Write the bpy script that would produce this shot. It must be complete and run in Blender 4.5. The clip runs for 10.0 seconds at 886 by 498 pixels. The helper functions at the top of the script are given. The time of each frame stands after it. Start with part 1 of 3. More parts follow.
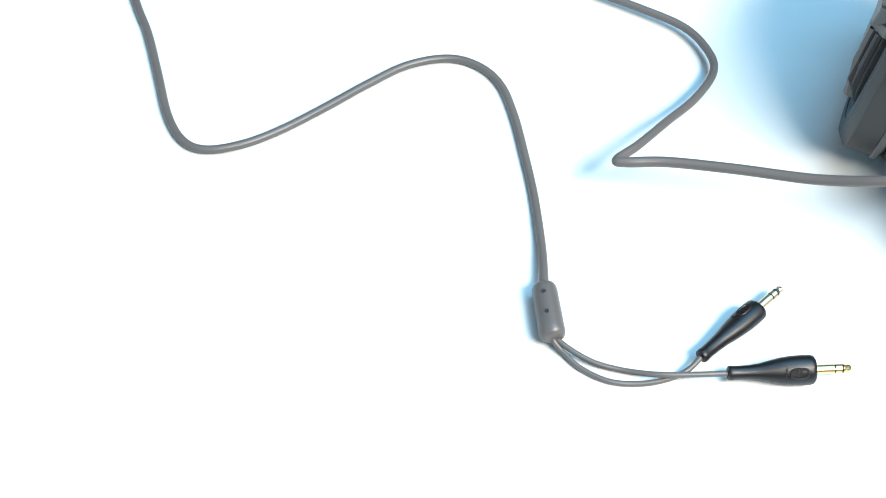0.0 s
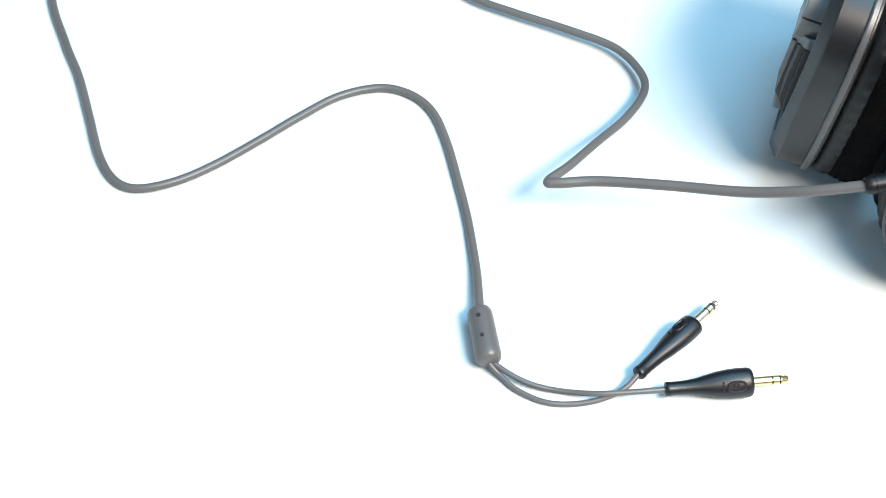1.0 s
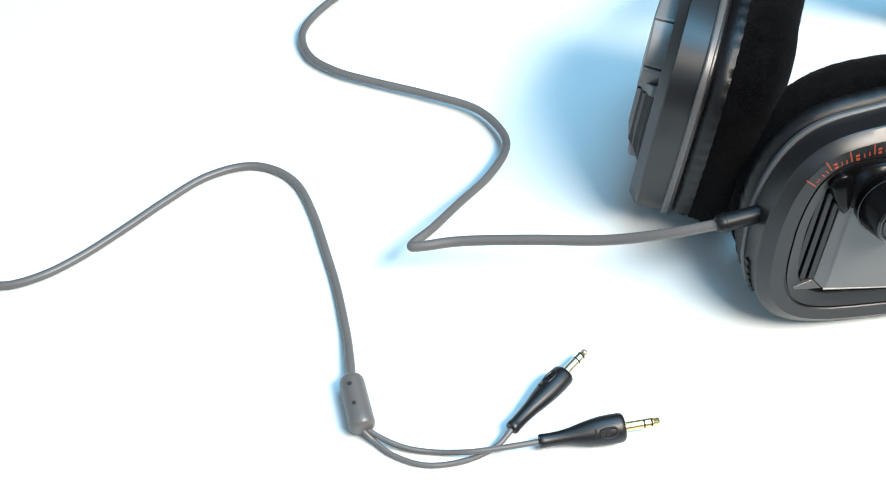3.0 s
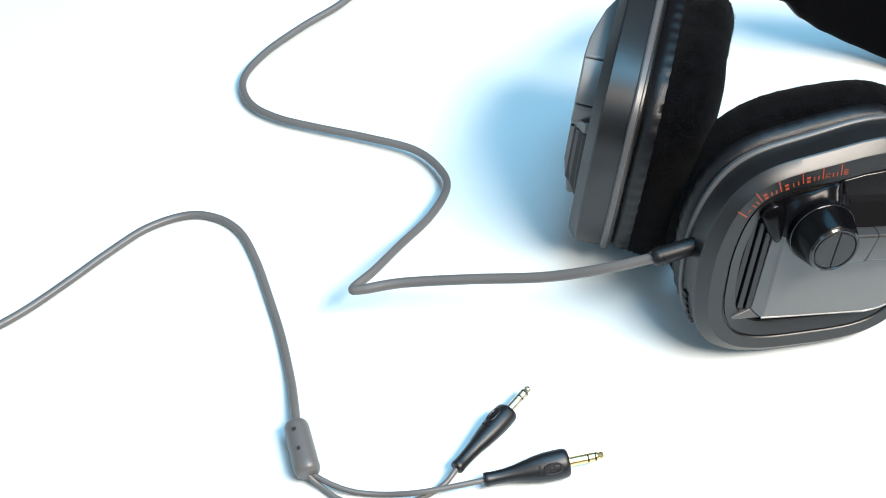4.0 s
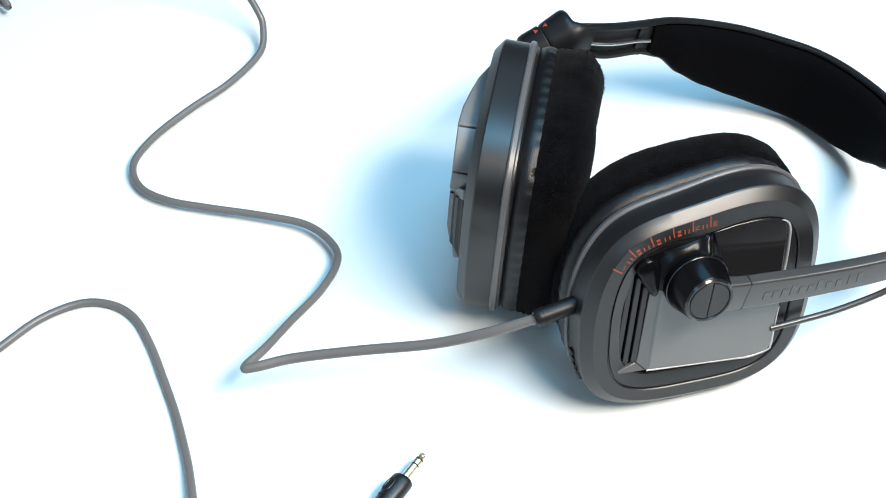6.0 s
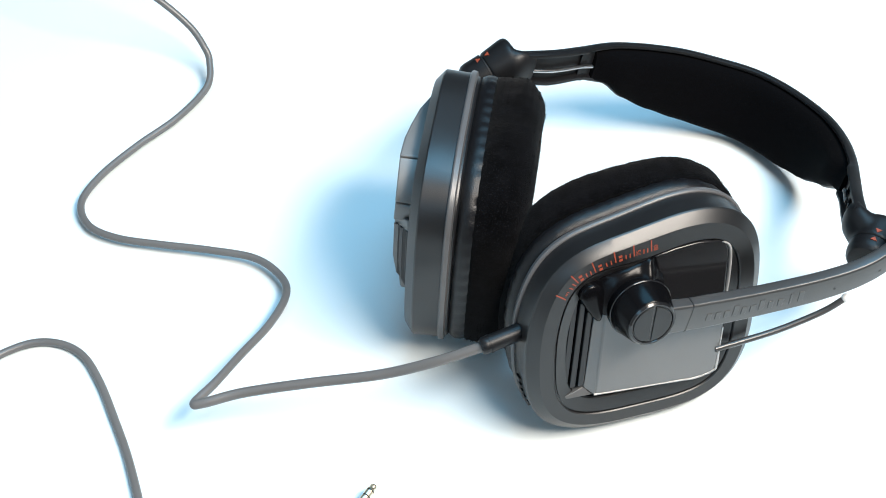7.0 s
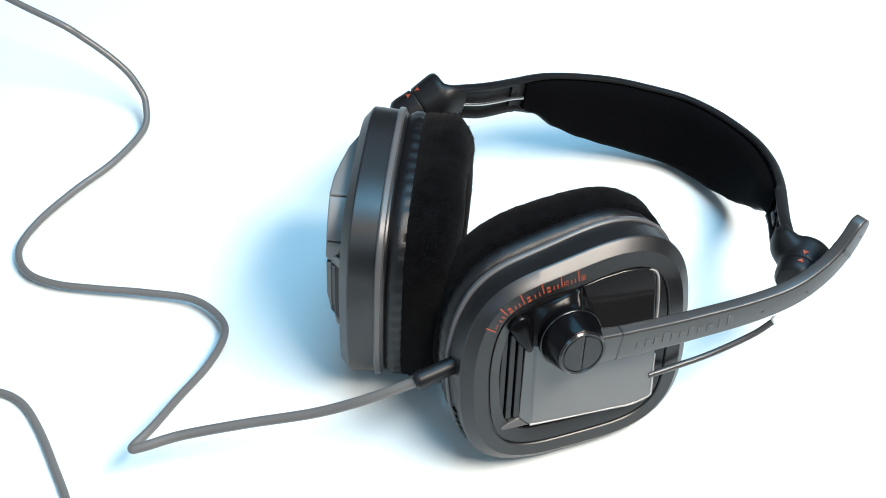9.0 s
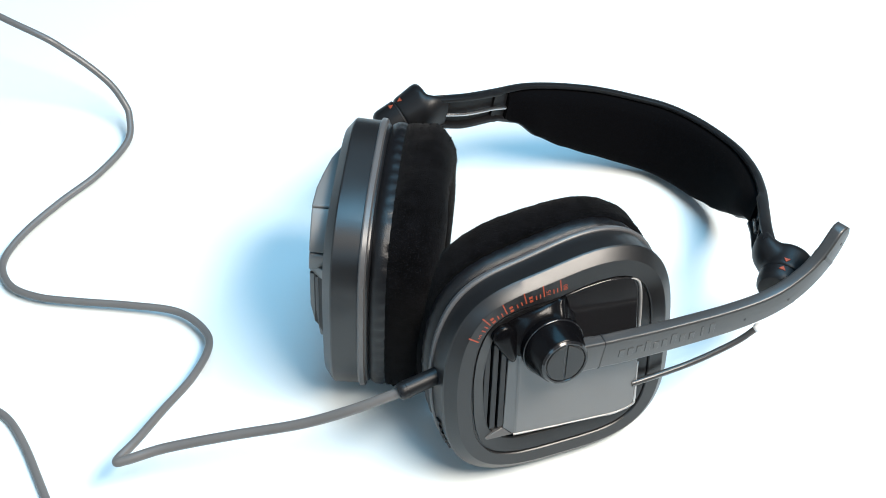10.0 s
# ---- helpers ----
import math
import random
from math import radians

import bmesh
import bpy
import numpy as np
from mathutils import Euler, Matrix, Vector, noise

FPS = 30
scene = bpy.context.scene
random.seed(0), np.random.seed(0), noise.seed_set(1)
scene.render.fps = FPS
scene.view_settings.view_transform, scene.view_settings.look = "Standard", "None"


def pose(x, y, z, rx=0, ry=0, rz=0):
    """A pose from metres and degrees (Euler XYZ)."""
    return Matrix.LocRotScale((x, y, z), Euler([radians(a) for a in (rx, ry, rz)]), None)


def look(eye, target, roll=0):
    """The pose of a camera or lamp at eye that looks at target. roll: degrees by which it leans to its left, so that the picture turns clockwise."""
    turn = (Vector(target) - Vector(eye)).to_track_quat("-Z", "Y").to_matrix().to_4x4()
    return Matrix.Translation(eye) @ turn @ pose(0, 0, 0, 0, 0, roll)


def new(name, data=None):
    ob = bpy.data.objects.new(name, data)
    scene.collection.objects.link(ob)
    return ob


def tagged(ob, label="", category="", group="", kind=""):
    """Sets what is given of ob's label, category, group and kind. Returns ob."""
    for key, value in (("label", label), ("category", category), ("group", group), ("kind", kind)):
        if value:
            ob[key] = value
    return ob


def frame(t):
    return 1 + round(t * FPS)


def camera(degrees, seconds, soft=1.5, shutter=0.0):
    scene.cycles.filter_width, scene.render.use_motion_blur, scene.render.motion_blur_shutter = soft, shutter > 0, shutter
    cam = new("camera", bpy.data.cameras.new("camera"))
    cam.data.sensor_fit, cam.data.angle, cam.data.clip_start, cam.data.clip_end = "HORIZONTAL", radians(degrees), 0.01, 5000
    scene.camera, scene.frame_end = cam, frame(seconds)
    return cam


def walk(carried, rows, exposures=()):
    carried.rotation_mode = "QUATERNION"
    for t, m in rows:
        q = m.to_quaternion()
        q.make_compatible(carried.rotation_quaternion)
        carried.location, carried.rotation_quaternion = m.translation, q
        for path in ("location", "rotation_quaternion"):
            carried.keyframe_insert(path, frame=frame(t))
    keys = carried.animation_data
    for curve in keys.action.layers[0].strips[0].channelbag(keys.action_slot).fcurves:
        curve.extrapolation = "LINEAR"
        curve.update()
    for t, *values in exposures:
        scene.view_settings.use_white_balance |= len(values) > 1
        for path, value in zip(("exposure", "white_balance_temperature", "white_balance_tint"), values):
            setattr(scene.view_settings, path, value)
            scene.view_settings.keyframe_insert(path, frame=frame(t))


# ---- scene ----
cam = camera(34.0, 10.0, soft=1.0)
# seconds, eye (x, y, z), heading to the right, pitch, roll, in degrees
PATH = [
    (0.0, 0.1775, 0.1940, 0.4129, 6.346, -54.715, 6.286),
    (0.5, 0.1869, 0.1927, 0.4119, 6.469, -54.017, 5.216),
    (1.0, 0.1954, 0.1912, 0.4117, 7.078, -53.261, 4.433),
    (1.5, 0.2032, 0.1898, 0.4120, 7.626, -52.584, 3.607),
    (2.0, 0.2105, 0.1884, 0.4129, 8.534, -51.919, 3.191),
    (2.5, 0.2173, 0.1869, 0.4143, 9.335, -51.252, 2.652),
    (4.0, 0.2359, 0.1824, 0.4200, 11.510, -49.025, 1.218),
    (4.5, 0.2417, 0.1809, 0.4222, 12.107, -48.445, 0.807),
    (5.0, 0.2472, 0.1795, 0.4245, 12.799, -47.836, 0.431),
    (5.5, 0.2526, 0.1780, 0.4267, 13.603, -47.310, 0.139),
    (7.0, 0.2674, 0.1740, 0.4329, 16.040, -45.941, -0.594),
    (7.5, 0.2717, 0.1728, 0.4347, 16.583, -45.671, -0.792),
    (8.0, 0.2756, 0.1717, 0.4363, 16.978, -45.450, -1.042),
    (8.5, 0.2789, 0.1707, 0.4376, 17.346, -45.256, -1.251),
    (9.0, 0.2816, 0.1699, 0.4388, 17.627, -45.057, -1.405),
    (9.5, 0.2834, 0.1693, 0.4397, 17.851, -44.913, -1.476),
    (10.0, 0.2842, 0.1689, 0.4404, 18.179, -44.770, -1.482),
]


SIZE = 1.11  # true size: the plugs are 3.5 mm jacks


def gaze(x, y, z, heading, pitch, roll):
    h, p = radians(heading), radians(pitch)
    aim = Vector((math.sin(h) * math.cos(p), math.cos(h) * math.cos(p), math.sin(p)))
    eye = Vector((x, y, z)) * SIZE
    return look(eye, eye + aim, roll)


walk(cam, [(t, gaze(*row)) for t, *row in PATH], [(0.0, -0.21), (10.0, -0.21)])

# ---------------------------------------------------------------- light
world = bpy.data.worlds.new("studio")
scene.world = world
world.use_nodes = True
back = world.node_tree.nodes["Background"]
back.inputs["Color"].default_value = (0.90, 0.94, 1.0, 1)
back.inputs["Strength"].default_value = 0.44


def softbox(name, eye, target, size, power, colour):
    lamp = bpy.data.lights.new(name, "AREA")
    lamp.shape, lamp.size, lamp.size_y = "RECTANGLE", size[0] * SIZE, size[1] * SIZE
    lamp.energy, lamp.color = power * SIZE ** 2, colour
    ob = new(name, lamp)
    ob.matrix_world = look(Vector(eye) * SIZE, Vector(target) * SIZE)
    return ob


softbox("key_softbox", (0.84, -0.06, 1.10), (0.40, 0.50, 0.0), (0.72, 0.33), 43.0, (1.0, 0.91, 0.81))
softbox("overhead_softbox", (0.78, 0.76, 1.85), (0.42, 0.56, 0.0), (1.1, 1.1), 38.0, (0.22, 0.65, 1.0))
softbox("window_softbox", (-0.95, -1.05, 1.62), (0.40, 0.54, 0.0), (1.0, 0.8), 12.0, (0.34, 0.70, 1.0))

# ---------------------------------------------------------------- materials


def material(name, colour, rough=0.5, metal=0.0, bump=0.0, bump_scale=800.0, vary=0.12, vary_scale=30.0, sheen=0.0, spec=0.5, fleck=None):
    m = bpy.data.materials.new(name)
    m.use_nodes = True
    nt = m.node_tree
    b = nt.nodes["Principled BSDF"]
    b.inputs["Roughness"].default_value = rough
    b.inputs["Metallic"].default_value = metal
    b.inputs["Sheen Weight"].default_value = sheen
    b.inputs["Specular IOR Level"].default_value = spec
    tc = nt.nodes.new("ShaderNodeTexCoord")
    big = nt.nodes.new("ShaderNodeTexNoise")
    big.inputs["Scale"].default_value, big.inputs["Detail"].default_value = vary_scale, 4.0
    nt.links.new(tc.outputs["Object"], big.inputs["Vector"])
    fine = nt.nodes.new("ShaderNodeTexNoise")
    fine.inputs["Scale"].default_value, fine.inputs["Detail"].default_value = bump_scale, 3.0
    nt.links.new(tc.outputs["Object"], fine.inputs["Vector"])
    ramp = nt.nodes.new("ShaderNodeValToRGB")
    lo = [c * (1 - vary) for c in colour]
    hi = [min(1.0, c * (1 + vary)) for c in colour]
    ramp.color_ramp.elements[0].color, ramp.color_ramp.elements[1].color = (*lo, 1), (*hi, 1)
    ramp.color_ramp.elements[0].position, ramp.color_ramp.elements[1].position = 0.3, 0.7
    nt.links.new(big.outputs["Fac"], ramp.inputs["Fac"])
    out = ramp.outputs["Color"]
    if fleck:
        spots = nt.nodes.new("ShaderNodeValToRGB")
        spots.color_ramp.elements[0].position, spots.color_ramp.elements[1].position = fleck[0], fleck[0] + 0.08
        spots.color_ramp.elements[0].color, spots.color_ramp.elements[1].color = (0, 0, 0, 1), (1, 1, 1, 1)
        nt.links.new(fine.outputs["Fac"], spots.inputs["Fac"])
        mix = nt.nodes.new("ShaderNodeMix")
        mix.data_type = "RGBA"
        mix.inputs["B"].default_value = (*fleck[1], 1)
        nt.links.new(spots.outputs["Color"], mix.inputs["Factor"])
        nt.links.new(out, mix.inputs["A"])
        out = mix.outputs["Result"]
    nt.links.new(out, b.inputs["Base Color"])
    wear = nt.nodes.new("ShaderNodeMapRange")
    wear.inputs["To Min"].default_value, wear.inputs["To Max"].default_value = max(0.02, rough - 0.06), min(1.0, rough + 0.06)
    nt.links.new(big.outputs["Fac"], wear.inputs["Value"])
    nt.links.new(wear.outputs["Result"], b.inputs["Roughness"])
    if bump:
        bp = nt.nodes.new("ShaderNodeBump")
        bp.inputs["Strength"].default_value, bp.inputs["Distance"].default_value = bump, 0.0004
        nt.links.new(fine.outputs["Fac"], bp.inputs["Height"])
        nt.links.new(bp.outputs["Normal"], b.inputs["Normal"])
    return m


TABLE = material("white_laminate", (0.645, 0.70, 0.715), 0.45, vary=0.015, vary_scale=9.0, bump=0.04, bump_scale=600)
FLAG = material("dark_flag_paint", (0.060, 0.062, 0.066), 0.8, vary=0.15, vary_scale=2.0, bump=0.1, bump_scale=120)
BOUNCE = material("white_bounce_paint", (0.78, 0.78, 0.77), 0.8, vary=0.04, vary_scale=2.0, bump=0.1, bump_scale=120)
FLOOR = material("dark_unseen_floor", (0.045, 0.045, 0.048), 0.6, vary=0.2, vary_scale=3.0, bump=0.1, bump_scale=90)
SHELL = material("black_satin_plastic", (0.0085, 0.0087, 0.0096), 0.37, bump=0.08, bump_scale=2500, vary=0.12, spec=0.52)
PLATE = material("graphite_satin_plastic", (0.080, 0.0805, 0.0815), 0.32, bump=0.06, bump_scale=2500, vary=0.08, spec=0.85)
BOOM = material("graphite_boom_plastic", (0.030, 0.0305, 0.0315), 0.32, bump=0.06, bump_scale=2500, vary=0.08, spec=0.45)
# far cup's graphite, its grazing reflection put in as a paler colour
GLARE_PLATE = material("graphite_with_glare", (0.14, 0.139, 0.137), 0.45, 0.25, vary=0.08, spec=0.7)
# pale colour for the highlights drawn on the plate's edge and lip
GLINT = material("pale_glint_plastic", (0.34, 0.335, 0.33), 0.34, 0.3, vary=0.08, spec=0.8)
GLOSS = material("black_gloss_plastic", (0.010, 0.010, 0.011), 0.14, vary=0.10, spec=0.45)
SLAT = material("black_slat_plastic", (0.009, 0.009, 0.010), 0.32, vary=0.1, spec=0.38)
KNOBSKIN = material("black_satin_knob", (0.0025, 0.0025, 0.0030), 0.20, vary=0.10, spec=0.10)
HUB = material("black_hub_plastic", (0.0030, 0.0030, 0.0036), 0.24, vary=0.10, spec=0.14)
TRIM = material("grey_trim_plastic", (0.075, 0.074, 0.076), 0.38, vary=0.06, bump=0.05, bump_scale=2000)
BANDSKIN = material("black_matt_plastic", (0.0055, 0.0056, 0.0064), 0.42, bump=0.08, bump_scale=2500, vary=0.12, spec=0.26)
LEATHER = material("black_leatherette", (0.004, 0.004, 0.005), 0.38, bump=0.40, bump_scale=2300, vary=0.15, spec=0.30)
VELVET = material("black_velour", (0.0014, 0.0014, 0.0017), 0.95, bump=1.0, bump_scale=2200, vary=0.7, vary_scale=160, sheen=0.03, spec=0.02, fleck=(0.58, (0.007, 0.007, 0.008)))
FOAM = material("black_headband_fabric", (0.0007, 0.0007, 0.0011), 0.9, bump=0.5, bump_scale=1600, vary=0.2, sheen=0.006, spec=0.05)
CABLE = material("grey_rubber_cable", (0.105, 0.099, 0.096), 0.38, bump=0.06, bump_scale=1800, vary=0.08, spec=0.5)
PLUG = material("black_rubber", (0.0045, 0.0047, 0.0066), 0.42, bump=0.12, bump_scale=2200, vary=0.1)
BRASS = material("pale_brass", (0.74, 0.66, 0.50), 0.34, 1.0, vary=0.05)
GOLD = material("gold_plating", (0.88, 0.68, 0.34), 0.30, 1.0, vary=0.05)
BEAD = material("pale_bead", (0.62, 0.62, 0.62), 0.25, vary=0.04, spec=0.8)
STEEL = material("brushed_steel", (0.45, 0.44, 0.44), 0.28, 1.0, vary=0.06)
WIRE = material("blackened_wire", (0.07, 0.068, 0.068), 0.32, 0.6, vary=0.08)
DARK = material("recess_black", (0.010, 0.010, 0.011), 0.6)
ORANGE = material("orange_print", (0.26, 0.046, 0.020), 0.5, vary=0.08)
EMBOSS = material("embossed_graphite", (0.034, 0.0345, 0.0355), 0.35, vary=0.05)

# ---------------------------------------------------------------- helpers
MM = 0.001


def empty(name, m, label="", category="", **k):
    ob = new(name)
    ob.empty_display_size = 0.02
    ob.matrix_world = m
    return tagged(ob, label, category, **k)


def part(name, bm, mat, parent=None, label="", smooth=35.0, m=None, bevel=0.0):
    me = bpy.data.meshes.new(name)
    bmesh.ops.recalc_face_normals(bm, faces=bm.faces[:])
    for f in bm.faces:
        f.smooth = True
    for e in bm.edges:
        if len(e.link_faces) == 2 and e.calc_face_angle(0.0) > radians(smooth):
            e.smooth = False
    bm.to_mesh(me)
    bm.free()
    for one in (mat if isinstance(mat, (list, tuple)) else [mat]):
        me.materials.append(one)
    ob = new(name, me)
    if parent:
        ob.parent = parent
    if m is not None:
        ob.matrix_basis = m
    if bevel:
        mod = ob.modifiers.new("soft_edges", "BEVEL")
        mod.width, mod.segments, mod.limit_method, mod.angle_limit = bevel * MM, 3, "ANGLE", radians(40)
    return tagged(ob, label) if label else ob


def loop_ellipse(a, b, e, n=96):
    """A rounded square (superellipse of exponent e) with half sizes a and b."""
    pts = []
    for i in range(n):
        t = 2 * math.pi * i / n
        c, s = math.cos(t), math.sin(t)
        r = (abs(c) ** e + abs(s) ** e) ** (-1 / e)
        pts.append((a * c * r, b * s * r))
    return pts


def loft(bm, rows, n=96, closed=False, cap_first=False, cap_last=False, at=(0, 0), wob=None):
    """Rows of (half a, half b, height, exponent, and at will a rise), in millimetres."""
    rings = []
    for k, (a, b, h, e, *off) in enumerate(rows):
        ring = []
        for i, (x, y) in enumerate(loop_ellipse(a, b, e, n)):
            p = Vector((x + at[0], y + at[1] + sum(off), h))
            if wob:
                p = wob(p, k, i)
            ring.append(bm.verts.new(p * MM))
        rings.append(ring)
    pairs = list(zip(rings, rings[1:])) + ([(rings[-1], rings[0])] if closed else [])
    for r0, r1 in pairs:
        for i in range(n):
            j = (i + 1) % n
            bm.faces.new((r0[i], r0[j], r1[j], r1[i]))
    if cap_first:
        bm.faces.new(rings[0][::-1])
    if cap_last:
        bm.faces.new(rings[-1])
    return rings


def prism(bm, pts, h0, h1, mir=1):
    """A polygon in the plane raised from h0 to h1 (or to a height for each corner), in millimetres."""
    tops = h1 if isinstance(h1, (list, tuple)) else [h1] * len(pts)
    lo = [bm.verts.new(Vector((x * mir, y, h0)) * MM) for x, y in pts]
    hi = [bm.verts.new(Vector((x * mir, y, h)) * MM) for (x, y), h in zip(pts, tops)]
    n = len(pts)
    for i in range(n):
        j = (i + 1) % n
        bm.faces.new((lo[i], lo[j], hi[j], hi[i]))
    bm.faces.new(lo[::-1])
    bm.faces.new(hi)


def box(bm, size, centre=(0, 0, 0), m=None):
    t = Matrix.Translation(Vector(centre) * MM) @ Matrix.Diagonal((*(s * MM for s in size), 1))
    bmesh.ops.create_cube(bm, size=1.0, matrix=(m @ t) if m else t)


def lathe(bm, rows, n=40, m=None):
    """Rows of (radius, height) in millimetres round z, capped at both ends."""
    m = m or Matrix()
    rings = [[bm.verts.new(m @ (Vector((r * math.cos(2 * math.pi * i / n), r * math.sin(2 * math.pi * i / n), h)) * MM)) for i in range(n)] for r, h in rows]
    for r0, r1 in zip(rings, rings[1:]):
        for i in range(n):
            j = (i + 1) % n
            bm.faces.new((r0[i], r0[j], r1[j], r1[i]))
    bm.faces.new(rings[0][::-1])
    bm.faces.new(rings[-1])


def spline(pts, per=10):
    """A smooth line through the points."""
    p = [Vector(q) for q in pts]
    p = [2 * p[0] - p[1]] + p + [2 * p[-1] - p[-2]]
    out = []
    for a, b, c, d in zip(p, p[1:], p[2:], p[3:]):
        for i in range(per):
            t = i / per
            out.append(0.5 * ((2 * b) + (c - a) * t + (2 * a - 5 * b + 4 * c - d) * t * t + (3 * b - a - 3 * c + d) * t ** 3))
    out.append(p[-2])
    return out


def sweep(bm, line, shape, up=Vector((0, 0, 1)), caps=True):
    """shape(k, s): cross-section as (across, up) pairs in metres at point k, s from 0 to 1 along the line."""
    rings = []
    n = len(line)
    for k, p in enumerate(line):
        t = (line[min(k + 1, n - 1)] - line[max(k - 1, 0)]).normalized()
        side = t.cross(up).normalized()
        rise = side.cross(t).normalized()
        rings.append([bm.verts.new(p + side * a + rise * b) for a, b in shape(k, k / (n - 1))])
    for r0, r1 in zip(rings, rings[1:]):
        m = len(r0)
        for i in range(m):
            j = (i + 1) % m
            bm.faces.new((r0[i], r0[j], r1[j], r1[i]))
    if caps:
        bm.faces.new(rings[0][::-1])
        bm.faces.new(rings[-1])
    return rings


def circle(r, n=16):
    return [(r * math.cos(2 * math.pi * i / n), r * math.sin(2 * math.pi * i / n)) for i in range(n)]


def basis(c, u, v, n):
    m = Matrix((Vector(u), Vector(v), Vector(n))).transposed().to_4x4()
    m.translation = Vector(c)
    return m


# ---------------------------------------------------------------- table
bm = bmesh.new()
box(bm, (1780, 991, 30), (466, 825.5, -15))
tabletop = tagged(part("tabletop", bm, TABLE, bevel=4), "smooth matt white tabletop, empty round the headset", "tabletop", kind="structure")
for x in (-360, 1292):
    for y in (394, 1257):
        bm = bmesh.new()
        box(bm, (50, 50, 720), (x, y, -390))
        part("table_leg", bm, TABLE, tabletop, bevel=3)

# unseen floor, added dark so reflections beyond the table's edge stay dark
bm = bmesh.new()
box(bm, (7000, 7000, 40), (400, 500, -770))
tagged(part("floor", bm, FLOOR, bevel=2), "unseen dark grey floor under the table, added to darken reflections", "floor", kind="structure")

# unseen walls, added: three keep reflections dark, the white one bounces light
for name, size, centre, paint, label in (
        ("flag_wall_north", (4600, 100, 3300), (1100, 3450, 900), FLAG, "plain unseen dark grey wall, added to darken reflections"),
        ("flag_wall_south", (4600, 100, 3300), (1100, -2450, 900), FLAG, "plain unseen dark grey wall, added to darken reflections"),
        ("flag_wall_east", (100, 5796, 3300), (3350, 500, 900), FLAG, "plain unseen dark grey wall, added to darken reflections"),
        ("bounce_wall_west", (100, 5796, 3300), (-1150, 500, 900), BOUNCE, "plain unseen white wall, added to bounce light")):
    bm = bmesh.new()
    box(bm, size, centre)
    tagged(part(name, bm, paint), label, "wall", kind="structure")

# ---------------------------------------------------------------- headset
headset = empty("headset", Matrix.Scale(SIZE, 4) @ pose(0.45, 0.54, 0), "black over-ear headset lying on the white tabletop, boom out", "headset")
INV = pose(0.45, 0.54, 0).inverted()


def velour_pile(bm, count, seed):
    """Short fibres that stand on the faces of a mesh."""
    rng = random.Random(seed)
    bm.normal_update()
    faces = bm.faces[:]
    picks = rng.choices(faces, [f.calc_area() for f in faces], k=count)
    out = bmesh.new()
    middle = sum((v.co for v in bm.verts), Vector()) / len(bm.verts)
    for f in picks:
        n = f.normal.copy()
        c = f.calc_center_median()
        if n.dot(Vector((c.x - middle.x, c.y - middle.y, 0)) + Vector((0, 0, (c.z - middle.z) * 0.3))) < 0:
            n.negate()
        vs = [v.co for v in f.verts]
        w = [rng.random() for _ in vs]
        p = sum((v * k for v, k in zip(vs, w)), Vector()) / sum(w)
        lean = Vector((rng.uniform(-1, 1), rng.uniform(-1, 1), rng.uniform(-1, 1))) * 0.75
        tip = p + (n + lean).normalized() * rng.uniform(0.45, 0.95) * MM
        side = n.cross(lean).normalized() * 0.075 * MM
        out.faces.new([out.verts.new(q) for q in (p - side - n * 0.1 * MM, p + side - n * 0.1 * MM, tip)])
    return out


